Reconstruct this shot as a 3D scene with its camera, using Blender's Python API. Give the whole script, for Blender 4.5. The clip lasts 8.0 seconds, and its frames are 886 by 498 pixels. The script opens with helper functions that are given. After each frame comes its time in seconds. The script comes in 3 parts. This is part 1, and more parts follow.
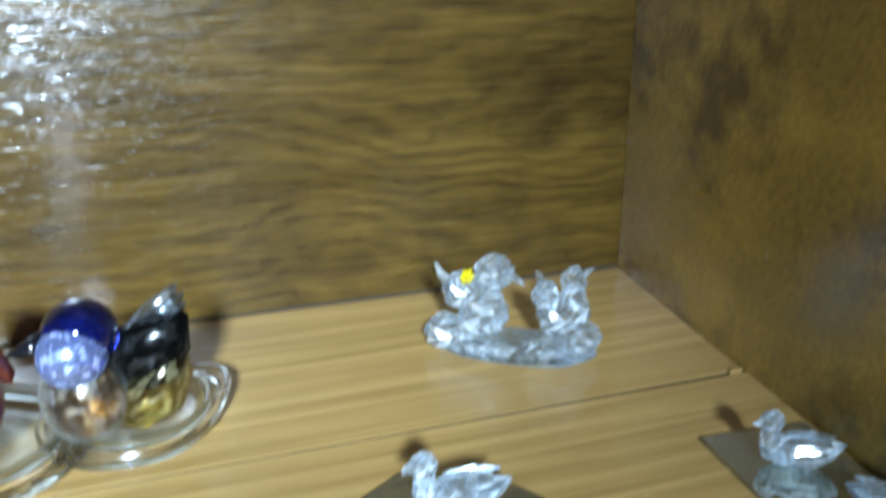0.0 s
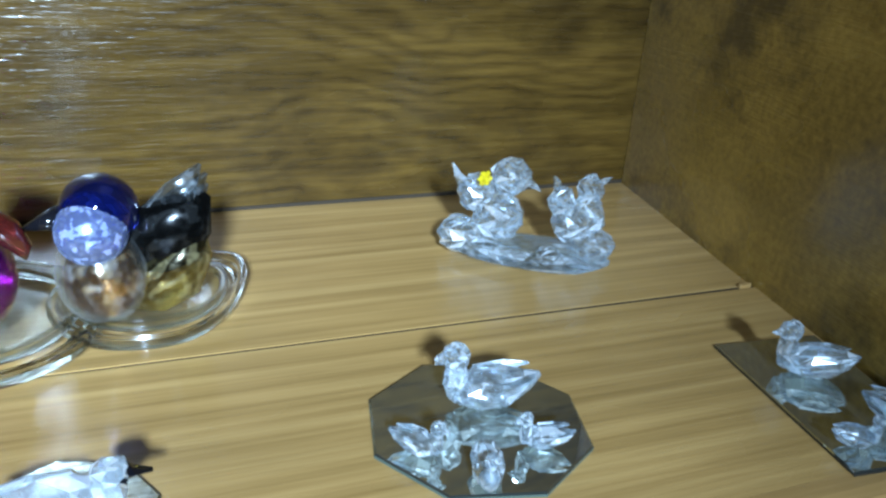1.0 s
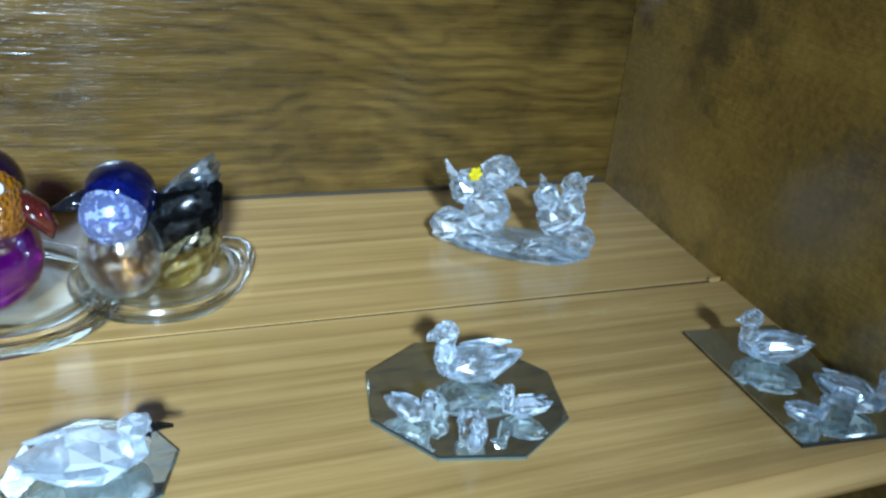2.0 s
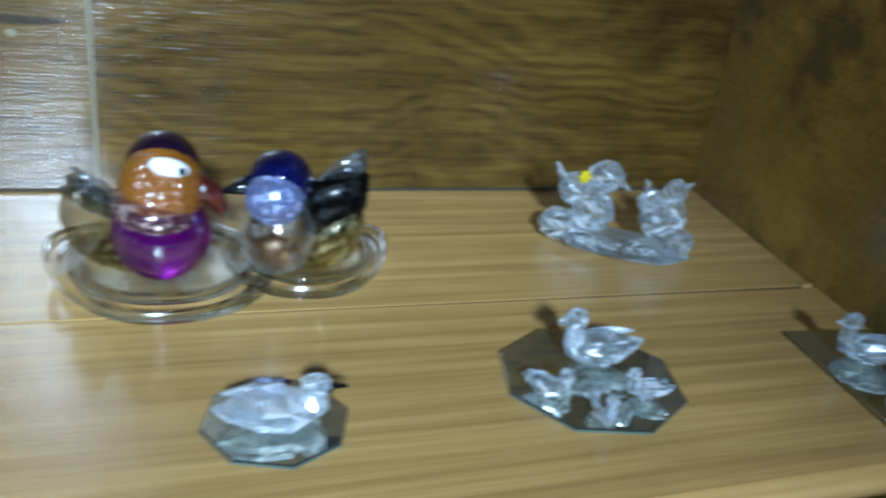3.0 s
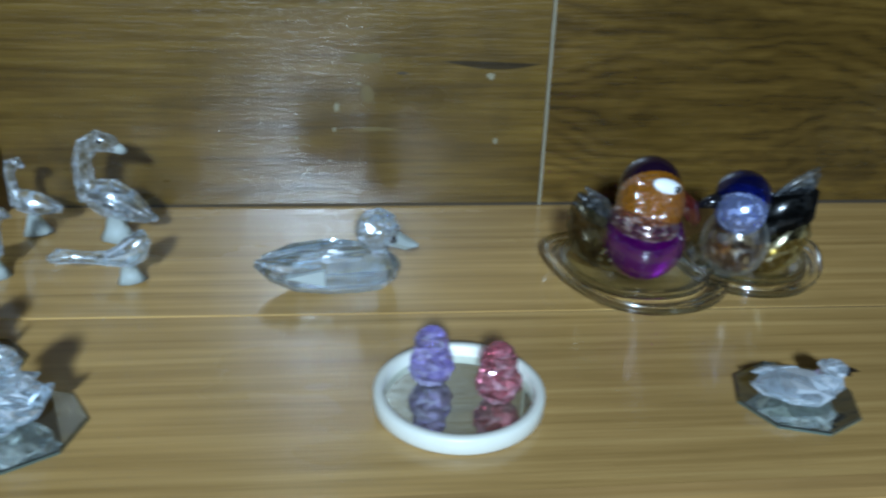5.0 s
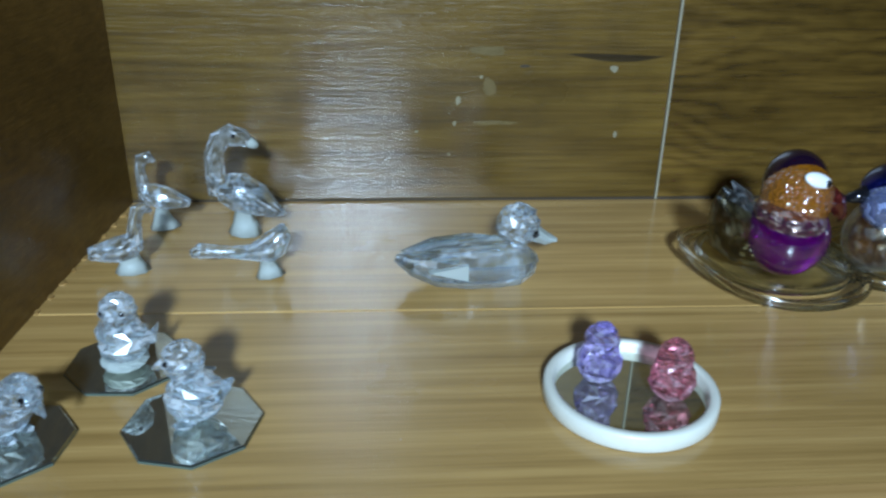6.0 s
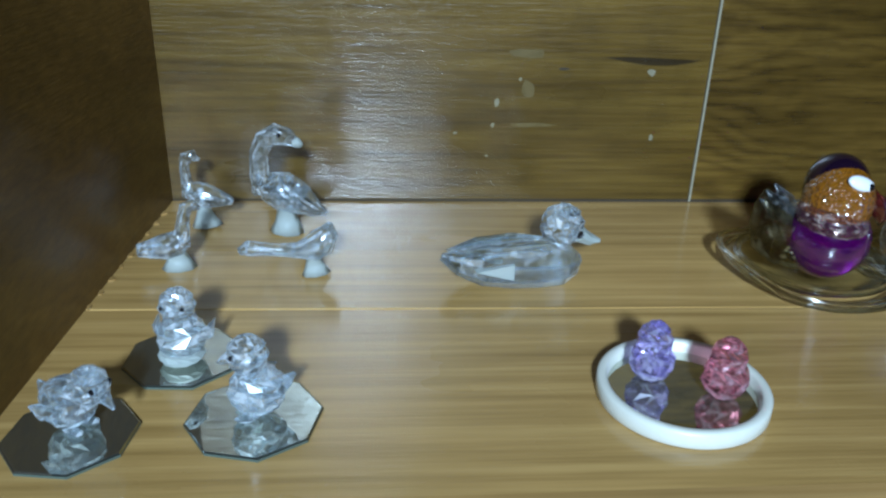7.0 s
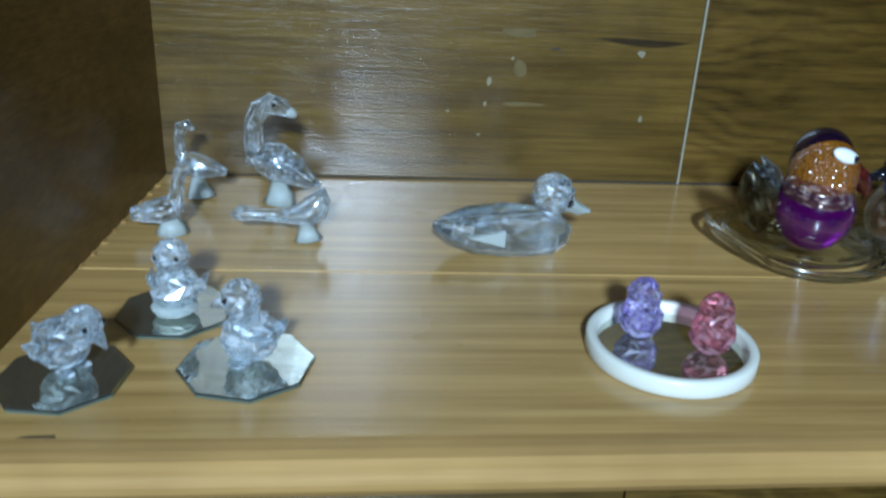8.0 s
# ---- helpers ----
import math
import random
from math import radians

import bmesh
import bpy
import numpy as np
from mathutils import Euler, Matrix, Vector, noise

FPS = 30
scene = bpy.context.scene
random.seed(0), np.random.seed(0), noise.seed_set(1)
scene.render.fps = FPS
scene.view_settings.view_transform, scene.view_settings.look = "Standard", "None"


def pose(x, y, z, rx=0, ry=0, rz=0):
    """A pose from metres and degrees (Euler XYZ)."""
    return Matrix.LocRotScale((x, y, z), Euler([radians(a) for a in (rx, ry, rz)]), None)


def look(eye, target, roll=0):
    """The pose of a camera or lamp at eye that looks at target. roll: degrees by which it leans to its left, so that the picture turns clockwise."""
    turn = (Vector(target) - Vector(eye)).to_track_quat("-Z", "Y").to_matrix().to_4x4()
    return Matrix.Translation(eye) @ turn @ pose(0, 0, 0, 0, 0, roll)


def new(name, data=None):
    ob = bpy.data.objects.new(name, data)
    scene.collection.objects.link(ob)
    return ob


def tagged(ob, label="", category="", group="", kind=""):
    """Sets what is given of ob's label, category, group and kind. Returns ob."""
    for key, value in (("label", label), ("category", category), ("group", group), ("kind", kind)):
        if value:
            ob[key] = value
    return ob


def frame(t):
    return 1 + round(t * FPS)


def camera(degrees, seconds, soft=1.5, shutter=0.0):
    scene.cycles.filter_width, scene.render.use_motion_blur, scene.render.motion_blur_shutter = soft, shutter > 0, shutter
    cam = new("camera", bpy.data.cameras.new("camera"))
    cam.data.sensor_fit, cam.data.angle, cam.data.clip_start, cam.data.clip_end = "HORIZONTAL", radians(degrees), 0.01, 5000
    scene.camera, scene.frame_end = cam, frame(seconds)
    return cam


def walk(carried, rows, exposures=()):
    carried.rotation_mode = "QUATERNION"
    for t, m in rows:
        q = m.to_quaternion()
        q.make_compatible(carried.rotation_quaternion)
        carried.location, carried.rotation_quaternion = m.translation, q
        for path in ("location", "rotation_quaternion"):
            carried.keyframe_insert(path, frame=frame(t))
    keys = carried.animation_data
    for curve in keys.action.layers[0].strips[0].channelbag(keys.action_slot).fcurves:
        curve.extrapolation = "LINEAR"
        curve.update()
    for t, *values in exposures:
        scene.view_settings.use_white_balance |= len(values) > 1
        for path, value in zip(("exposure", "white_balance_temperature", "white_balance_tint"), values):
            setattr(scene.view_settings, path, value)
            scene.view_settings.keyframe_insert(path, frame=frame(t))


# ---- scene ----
cam = camera(56.0, 8.0, soft=2.4, shutter=0.6)
PATH = [
    (0.0, -0.0161, -0.0215, 0.1624, 70.52, 0.15, -18.90),
    (0.5, -0.0365, -0.0076, 0.1498, 65.90, -2.96, -20.22),
    (1.0, -0.0390, -0.0127, 0.1508, 65.34, -3.73, -20.50),
    (1.2, -0.0391, -0.0188, 0.1518, 66.17, -3.83, -20.45),
    (2.3, -0.0572, -0.0395, 0.1588, 65.23, -6.01, -21.22),
    (2.5, -0.0642, -0.0428, 0.1592, 65.43, -6.49, -21.57),
    (3.0, -0.0942, -0.0485, 0.1619, 65.11, -6.67, -17.56),
    (3.5, -0.1252, -0.0595, 0.1622, 65.23, -5.50, -13.02),
    (4.0, -0.1507, -0.0762, 0.1709, 65.05, -2.89, -10.29),
    (4.5, -0.1829, -0.0823, 0.1780, 64.67, -1.86, -7.46),
    (5.0, -0.2207, -0.0819, 0.1796, 64.70, -1.59, -5.05),
    (6.5, -0.2885, -0.0725, 0.1765, 64.11, -1.13, -3.64),
    (7.0, -0.2953, -0.0779, 0.1765, 64.55, -1.56, -3.65),
    (7.5, -0.2967, -0.0841, 0.1739, 65.25, -2.15, -4.05),
    (8.0, -0.2971, -0.0914, 0.1562, 65.98, -2.58, -4.08),
]
EXPOSURES = [(0.0, 0.90, 6600, 10), (0.5, 0.77, 6150, 10), (1.0, 0.73, 6050, 10), (2.5, 0.55, 6000, 10), (3.0, 0.25, 6200, 10), (3.5, -0.05, 6250, 10), (4.0, -0.25, 6250, 10), (5.0, -0.42, 6350, 10), (6.5, -0.27, 6320, 10), (8.0, -0.33, 6250, 10)]
walk(cam, [(t, pose(x, y, z, rx, ry, rz)) for t, x, y, z, rx, ry, rz in PATH], EXPOSURES)

# ---- light: one small hand torch in front of the cabinet, dim room round it ----
world = bpy.data.worlds.new("room_air")
scene.world = world
world.use_nodes = True
world.node_tree.nodes["Background"].inputs[0].default_value = (0.55, 0.62, 0.75, 1)
world.node_tree.nodes["Background"].inputs[1].default_value = 0.05

torch = bpy.data.lights.new("torch", "SPOT")
torch.energy, torch.shadow_soft_size, torch.spot_size, torch.spot_blend = 352, 0.10, radians(30), 1.0
torch.color = (0.71, 0.98, 1.27)
torch_ob = new("torch", torch)
torch_ob.matrix_world = look((-0.38, -1.60, 0.98), (-0.23, 0.25, 0.02))


# ---- materials ----
def material(name):
    m = bpy.data.materials.new(name)
    m.use_nodes = True
    return m, m.node_tree, m.node_tree.nodes["Principled BSDF"]


def node(tree, kind, **values):
    n = tree.nodes.new(kind)
    for key, value in values.items():
        n.inputs[key].default_value = value
    return n


def math_node(tree, op, a, b=None):
    n = tree.nodes.new("ShaderNodeMath")
    n.operation = op
    for i, v in enumerate((a, b)):
        if v is None:
            continue
        if isinstance(v, (int, float)):
            n.inputs[i].default_value = v
        else:
            tree.links.new(v, n.inputs[i])
    return n.outputs[0]


def ramp(tree, fac, stops):
    n = tree.nodes.new("ShaderNodeValToRGB")
    while len(n.color_ramp.elements) < len(stops):
        n.color_ramp.elements.new(0.5)
    for e, (at, col) in zip(n.color_ramp.elements, stops):
        e.position, e.color = at, (*col, 1)
    tree.links.new(fac, n.inputs[0])
    return n.outputs[0]


def mix(tree, fac, a, b, blend="MIX"):
    n = tree.nodes.new("ShaderNodeMix")
    n.data_type, n.blend_type = "RGBA", blend
    for sock, v in ((n.inputs[0], fac), (n.inputs[6], a), (n.inputs[7], b)):
        if isinstance(v, (int, float)):
            sock.default_value = v
        elif isinstance(v, tuple):
            sock.default_value = (*v, 1)
        else:
            tree.links.new(v, sock)
    return n.outputs[2]


def noise_at(tree, coords, scale, stretch=(1, 1, 1), detail=4.0, rough=0.55, off=(0, 0, 0)):
    mp = node(tree, "ShaderNodeMapping", Scale=stretch, Location=off)
    tree.links.new(coords, mp.inputs[0])
    n = node(tree, "ShaderNodeTexNoise", Scale=scale, Detail=detail, Roughness=rough)
    tree.links.new(mp.outputs[0], n.inputs[0])
    return n.outputs[0]


def wood(name, dark, mid, light, along="x", up="z", waves=90.0, warp=9.0, wave_mix=0.5, gloss=0.25, ridge=0.25, off=(0, 0, 0), blotch=0.5, coat=0.3, knot=False, figure_scale=9.0, figure_long=0.45, grain_long=0.35, patch=(1, 1, 1.5), stain=0.0, spec=0.5, warm=(1, 1, 1), sharp=1.6):
    """Varnished board: fine grain along one axis, figure that wanders, darker blotches."""
    m, tree, bsdf = material(name)
    co = tree.nodes.new("ShaderNodeTexCoord").outputs["Object"]
    sep = tree.nodes.new("ShaderNodeSeparateXYZ")
    tree.links.new(co, sep.inputs[0])
    axis = {"x": 0, "y": 1, "z": 2}
    st = [6.0, 6.0, 6.0]
    st[axis[along]] = grain_long
    fine = noise_at(tree, co, 55, st, 5, 0.6, off)
    st2 = [1.6, 1.6, 1.6]
    st2[axis[along]] = figure_long
    slow = noise_at(tree, co, figure_scale, st2, 2, 0.5, off)
    mid_n = noise_at(tree, co, 26, st2, 3, 0.55, off)
    v = math_node(tree, "ADD", math_node(tree, "MULTIPLY", sep.outputs[axis[up]], waves), math_node(tree, "MULTIPLY", slow, warp))
    v = math_node(tree, "ADD", v, math_node(tree, "MULTIPLY", mid_n, warp * 0.22))
    rings = math_node(tree, "ADD", math_node(tree, "MULTIPLY", math_node(tree, "SINE", v), 0.5), 0.5)
    rings = math_node(tree, "POWER", rings, sharp)
    grain = math_node(tree, "ADD", math_node(tree, "MULTIPLY", rings, wave_mix), math_node(tree, "MULTIPLY", fine, 1 - wave_mix))
    col = ramp(tree, grain, ((0.2, dark), (0.5, mid), (0.8, light)))
    blot = noise_at(tree, co, 7, patch, 4, 0.6, (3.1 + off[0], 1.7, 0.4))
    shade = ramp(tree, blot, ((0.32, (1 - blotch, 1 - blotch, 1 - blotch)), (0.62, (1.0, 1.0, 1.0))))
    col = mix(tree, 1.0, col, shade, "MULTIPLY")
    if knot:
        # a dark mineral streak in the panel, with a thin tail
        wav = math_node(tree, "MULTIPLY", math_node(tree, "SINE", math_node(tree, "MULTIPLY", sep.outputs[0], 75.0)), 0.0012)
        dz = math_node(tree, "ABSOLUTE", math_node(tree, "SUBTRACT", math_node(tree, "ADD", sep.outputs[2], wav), 0.0805))
        dx = math_node(tree, "DIVIDE", math_node(tree, "SUBTRACT", sep.outputs[0], -0.153), 0.028)
        wide = math_node(tree, "MULTIPLY", math_node(tree, "SUBTRACT", 1.0, math_node(tree, "MULTIPLY", dx, dx)), 0.0024)
        m_in = math_node(tree, "MULTIPLY", math_node(tree, "SUBTRACT", wide, dz), 1400.0)
        cl = tree.nodes.new("ShaderNodeClamp")
        tree.links.new(m_in, cl.inputs[0])
        col = mix(tree, math_node(tree, "MULTIPLY", cl.outputs[0], 0.85), col, (0.016, 0.011, 0.006))
    if stain:
        smudge = noise_at(tree, co, 13, (1, 1, 1.1), 5, 0.65, (6.1 + off[0], 2.2, 3.4))
        dark_patch = ramp(tree, smudge, ((0.53, (1.0, 1.0, 1.0)), (0.66, (1 - stain, 1 - stain, 1 - stain * 0.85))))
        col = mix(tree, 1.0, col, dark_patch, "MULTIPLY")
    col = mix(tree, 1.0, col, warm, "MULTIPLY")
    tree.links.new(col, bsdf.inputs["Base Color"])
    r = math_node(tree, "ADD", math_node(tree, "MULTIPLY", blot, 0.22), gloss)
    tree.links.new(r, bsdf.inputs["Roughness"])
    bsdf.inputs["Coat Weight"].default_value = coat
    bsdf.inputs["Specular IOR Level"].default_value = spec
    bsdf.inputs["Coat Roughness"].default_value = gloss * 0.55
    sr = [11.0, 11.0, 11.0]
    sr[axis[along]] = 0.8
    rid = noise_at(tree, co, 60, sr, 3, 0.6, off)
    bump = node(tree, "ShaderNodeBump", Strength=ridge, Distance=0.0012)
    tree.links.new(rid, bump.inputs["Height"])
    tree.links.new(bump.outputs[0], bsdf.inputs["Normal"])
    tree.links.new(bump.outputs[0], bsdf.inputs["Coat Normal"])
    return m


SHELF = wood("oak_shelf", (0.268, 0.168, 0.062), (0.41, 0.266, 0.110), (0.54, 0.372, 0.168), "x", "y", 430, 26, 0.15, 0.17, 0.10, blotch=0.26, coat=0.75, spec=0.2, figure_long=0.2, grain_long=0.13, patch=(0.6, 1.5, 1), warm=(1.10, 1.0, 0.79))
LIP = wood("shelf_edge", (0.26, 0.16, 0.06), (0.38, 0.24, 0.10), (0.48, 0.32, 0.15), "x", "z", 300, 5, 0.2, 0.28, 0.08, blotch=0.25, spec=0.2, coat=0.2, grain_long=0.13, warm=(1.1, 1.0, 0.8))
PANEL_A = wood("stained_plywood", (0.038, 0.023, 0.006), (0.098, 0.062, 0.0150), (0.160, 0.105, 0.027), "x", "z", 560, 95, 0.18, 0.17, 0.36, (1.3, 0, 0.2), 0.52, coat=0.9, figure_scale=5.0, figure_long=0.7, grain_long=0.4, patch=(0.6, 1, 3.2), stain=0.35, warm=(1.16, 1.0, 0.72), sharp=0.75)
PANEL_B = wood("pale_plywood", (0.055, 0.031, 0.006), (0.118, 0.073, 0.016), (0.168, 0.110, 0.028), "x", "z", 260, 18, 0.12, 0.19, 0.28, (5.2, 0, 1.7), 0.5, knot=True, coat=0.9, grain_long=0.2, patch=(0.6, 1, 2.2), stain=0.25, warm=(1.10, 1.0, 0.74))
# same plywood on both sides; the light on each is put into its colour
SIDE_R = wood("light_toned_mottled_plywood", (0.155, 0.098, 0.017), (0.295, 0.195, 0.036), (0.42, 0.29, 0.060), "y", "z", 60, 12, 0.15, 0.17, 0.25, (2.2, 0.5, 0), 0.5, coat=0.5, figure_long=1.2, grain_long=6.0, stain=0.65, warm=(1.32, 1.20, 1.05))
SIDE_L = wood("shade_toned_plywood", (0.070, 0.039, 0.010), (0.14, 0.081, 0.020), (0.21, 0.126, 0.031), "y", "z", 60, 10, 0.2, 0.24, 0.2, (7.2, 0.5, 0), 0.5, spec=0.2, coat=0.25, figure_long=1.2, grain_long=2.0, warm=(1.1, 1.0, 0.8))


def plain(name, colour, rough=0.5, metal=0.0, transmission=0.0, ior=1.5, coat=0.0, grain=0.0, crackle=0.0, coat_rough=0.03, coat_ior=1.5):
    m, tree, bsdf = material(name)
    bsdf.inputs["Base Color"].default_value = (*colour, 1)
    bsdf.inputs["Roughness"].default_value = rough
    bsdf.inputs["Metallic"].default_value = metal
    bsdf.inputs["Transmission Weight"].default_value = transmission
    bsdf.inputs["IOR"].default_value = ior
    bsdf.inputs["Coat Weight"].default_value = coat
    bsdf.inputs["Coat Roughness"].default_value = coat_rough
    bsdf.inputs["Coat IOR"].default_value = coat_ior
    if grain:
        co = tree.nodes.new("ShaderNodeTexCoord").outputs["Object"]
        n = noise_at(tree, co, 260, (1, 1, 1), 4, 0.6)
        col = mix(tree, n, tuple(c * (1 - grain) for c in colour), tuple(min(1, c * (1 + grain)) for c in colour))
        tree.links.new(col, bsdf.inputs["Base Color"])
        tree.links.new(math_node(tree, "ADD", math_node(tree, "MULTIPLY", n, 0.2), rough - 0.1), bsdf.inputs["Roughness"])
        b = node(tree, "ShaderNodeBump", Strength=0.15, Distance=0.0004)
        tree.links.new(n, b.inputs["Height"])
        tree.links.new(b.outputs[0], bsdf.inputs["Normal"])
    if crackle:
        co = tree.nodes.new("ShaderNodeTexCoord").outputs["Object"]
        v = node(tree, "ShaderNodeTexVoronoi", Scale=520.0 if crackle > 0.5 else 300.0)
        tree.links.new(co, v.inputs["Vector"])
        b = node(tree, "ShaderNodeBump", Strength=crackle, Distance=0.0012)
        tree.links.new(v.outputs["Distance"], b.inputs["Height"])
        tree.links.new(b.outputs[0], bsdf.inputs["Normal"])
        tree.links.new(b.outputs[0], bsdf.inputs["Coat Normal"])
    return m


def thin_glass(name, tint):
    """Thin clear glass: mostly see-through, with gloss that grows at a slant."""
    m, tree, bsdf = material(name)
    out = tree.nodes["Material Output"]
    clear = node(tree, "ShaderNodeBsdfTransparent", Color=(*tint, 1))
    shine = node(tree, "ShaderNodeBsdfGlossy", Roughness=0.04)
    slant = node(tree, "ShaderNodeLayerWeight", Blend=0.5)
    both = tree.nodes.new("ShaderNodeMixShader")
    amount = math_node(tree, "ADD", math_node(tree, "MULTIPLY", math_node(tree, "POWER", slant.outputs["Facing"], 3.0), 0.55), 0.05)
    tree.links.new(amount, both.inputs[0])
    tree.links.new(clear.outputs[0], both.inputs[1])
    tree.links.new(shine.outputs[0], both.inputs[2])
    tree.links.new(both.outputs[0], out.inputs["Surface"])
    return m


def crystal(name, tint, ior=1.55, clear=0.5, rim=0.45, glint=0.4, facet=3.0, speck=330.0, whole=0.05):
    """Cut crystal: part see-through, part bending, gloss at a slant, sparkle painted on inner facets."""
    m, tree, bsdf = material(name)
    tree.nodes.remove(bsdf)
    out = tree.nodes["Material Output"]
    co = tree.nodes.new("ShaderNodeTexCoord")
    through_it = node(tree, "ShaderNodeBsdfTransparent", Color=(*(0.5 + 0.5 * c for c in tint), 1))
    bent = node(tree, "ShaderNodeBsdfGlass", Color=(*tint, 1), Roughness=0.015, IOR=ior)
    body = node(tree, "ShaderNodeMixShader", Fac=clear)
    tree.links.new(bent.outputs[0], body.inputs[1])
    tree.links.new(through_it.outputs[0], body.inputs[2])
    shine = node(tree, "ShaderNodeBsdfGlossy", Color=(*(0.4 + 0.6 * c for c in tint), 1), Roughness=0.2)
    veil = node(tree, "ShaderNodeBsdfDiffuse", Color=(*(0.12 + 0.8 * c for c in tint), 1))
    bright = node(tree, "ShaderNodeMixShader", Fac=0.45)
    tree.links.new(shine.outputs[0], bright.inputs[1])
    tree.links.new(veil.outputs[0], bright.inputs[2])
    slant = node(tree, "ShaderNodeLayerWeight", Blend=0.5)
    edge = math_node(tree, "MULTIPLY", math_node(tree, "POWER", slant.outputs["Facing"], 3.0), rim)
    # pale facets and specks stand in for light flashing inside the glass
    turned = noise_at(tree, co.outputs["Normal"], facet, (1, 1, 1), 1, 0.5, (4.0 * ior, 2.0, 1.0))
    turned = ramp(tree, turned, ((0.52, (0, 0, 0)), (0.62, (1, 1, 1))))
    dots = noise_at(tree, co.outputs["Object"], speck, (1, 1, 1), 2, 0.5)
    dots = ramp(tree, dots, ((0.52, (0, 0, 0)), (0.58, (1, 1, 1))))
    inner = math_node(tree, "MULTIPLY", math_node(tree, "ADD", math_node(tree, "MULTIPLY", turned, 0.5), math_node(tree, "MULTIPLY", dots, 0.5)), glint)
    inner = math_node(tree, "MULTIPLY", inner, math_node(tree, "ADD", turned, 0.35))
    amount = math_node(tree, "ADD", math_node(tree, "ADD", edge, inner), whole)
    gloss = node(tree, "ShaderNodeMixShader")
    tree.links.new(amount, gloss.inputs[0])
    tree.links.new(body.outputs[0], gloss.inputs[1])
    tree.links.new(bright.outputs[0], gloss.inputs[2])
    tree.links.new(gloss.outputs[0], out.inputs["Surface"])
    return m


DISH = thin_glass("thin_dish_glass", (0.93, 0.95, 0.92))
GOLD_GLASS = crystal("gold_tinted_glass", (0.70, 0.56, 0.18), 1.45, 0.5, 0.35, 0.22, whole=0.01)
CRYSTAL = crystal("cut_crystal", (0.88, 0.95, 1.0), 1.56, 0.25, 0.5, 0.95, whole=0.05)
CLEARCUT = crystal("clear_cut_crystal", (0.88, 0.95, 1.0), 1.54, 0.25, 0.5, 1.0, whole=0.05)
BLOWN = crystal("blown_glass", (0.88, 0.95, 1.0), 1.5, 0.15, 0.5, 0.6, whole=0.01)
SMOOTH = crystal("smooth_clear_glass", (0.88, 0.95, 1.0), 1.47, 0.3, 0.45, 0.85, whole=0.02)
BUBBLE = crystal("clear_bubble_glass", (0.95, 0.97, 0.93), 1.45, 0.7, 0.5, 0.12, whole=0.01)
# brighter copy of the crystal: light caught by the facets painted in as paleness
FLASH_LIT = crystal("flash_lit_crystal", (0.88, 0.95, 1.0), 1.6, 0.2, 0.5, 1.2, whole=0.28)
CLEAR = plain("clear_glass", (0.97, 0.99, 0.98), 0.01, 0, 1.0, 1.5)
FROST = plain("frosted_glass", (0.48, 0.53, 0.50), 0.4, 0, 0.35, 1.45)
BLACK = plain("black_bead", (0.006, 0.006, 0.008), 0.12)
MIRROR = plain("mirror_silver", (0.64, 0.67, 0.60), 0.03, 0.965)
MIRROR_EDGE = plain("mirror_edge", (0.16, 0.22, 0.18), 0.12, 0, 0.5)
DARK_EDGE = plain("dark_mirror_edge", (0.02, 0.022, 0.02), 0.2)
WHITE_PLASTIC = plain("white_plastic", (0.64, 0.64, 0.56), 0.38, grain=0.05, coat=0.15)
LILAC = crystal("lilac_crystal", (0.76, 0.70, 1.0), 1.56, 0.2, 0.3, 0.7, whole=0.03)
PINK = crystal("pink_crystal", (0.94, 0.54, 0.62), 1.55, 0.2, 0.25, 0.45, whole=0.02)
PURPLE = plain("purple_glass", (0.30, 0.008, 0.38), 0.05, 0, 0.90, 1.5, 1.0, coat_rough=0.12, coat_ior=1.8)
ORANGE = plain("orange_glass", (0.85, 0.29, 0.015), 0.05, 0, 0.75, 1.5, 1.0, 0.0, 1.0, coat_rough=0.12, coat_ior=2.0)
ROSE = crystal("rose_clear_glass", (0.90, 0.66, 0.58), 1.5, 0.4, 0.3, 0.5, speck=420.0, whole=0.03)
PLUM = plain("dark_plum_glass", (0.018, 0.007, 0.024), 0.04, 0, 0.55, 1.5, 0.6)
BLUE = crystal("crackled_blue_glass", (0.40, 0.52, 1.0), 1.5, 0.2, 0.3, 1.2, speck=760.0, whole=0.28)
NAVY = plain("navy_glass", (0.03, 0.045, 0.30), 0.04, 0, 0.96, 1.5, 0.5)
OLIVE = crystal("dark_olive_glass", (0.46, 0.37, 0.13), 1.4, 0.65, 0.3, 0.15, whole=0.01)
RUST = plain("dark_rust_glass", (0.22, 0.035, 0.03), 0.04, 0, 0.85, 1.5, 1.0, coat_rough=0.05)
FEATHER = crystal("smoky_feather_glass", (0.58, 0.63, 0.66), 1.4, 0.6, 0.35, 0.2, whole=0.01)
DARK_SMOKE = crystal("dark_smoked_glass", (0.035, 0.04, 0.035), 1.45, 0.12, 0.25, 0.12, whole=0.02)
AMBER = crystal("amber_flecked_glass", (0.52, 0.32, 0.10), 1.4, 0.35, 0.15, 0.45, speck=600.0, whole=0.01)
WHITE_EYE = plain("white_enamel", (0.82, 0.84, 0.86), 0.2)
YELLOW = plain("yellow_glass", (0.85, 0.68, 0.02), 0.15, 0, 0.3)
GOUGE = plain("worn_brown_wood", (0.11, 0.066, 0.028), 0.6, grain=0.35)
# grime of the shelf joint, also the painted gap shade under the panels
GRIME_AND_SHADE = plain("grime_and_gap_shade", (0.035, 0.022, 0.010), 0.8, grain=0.3)
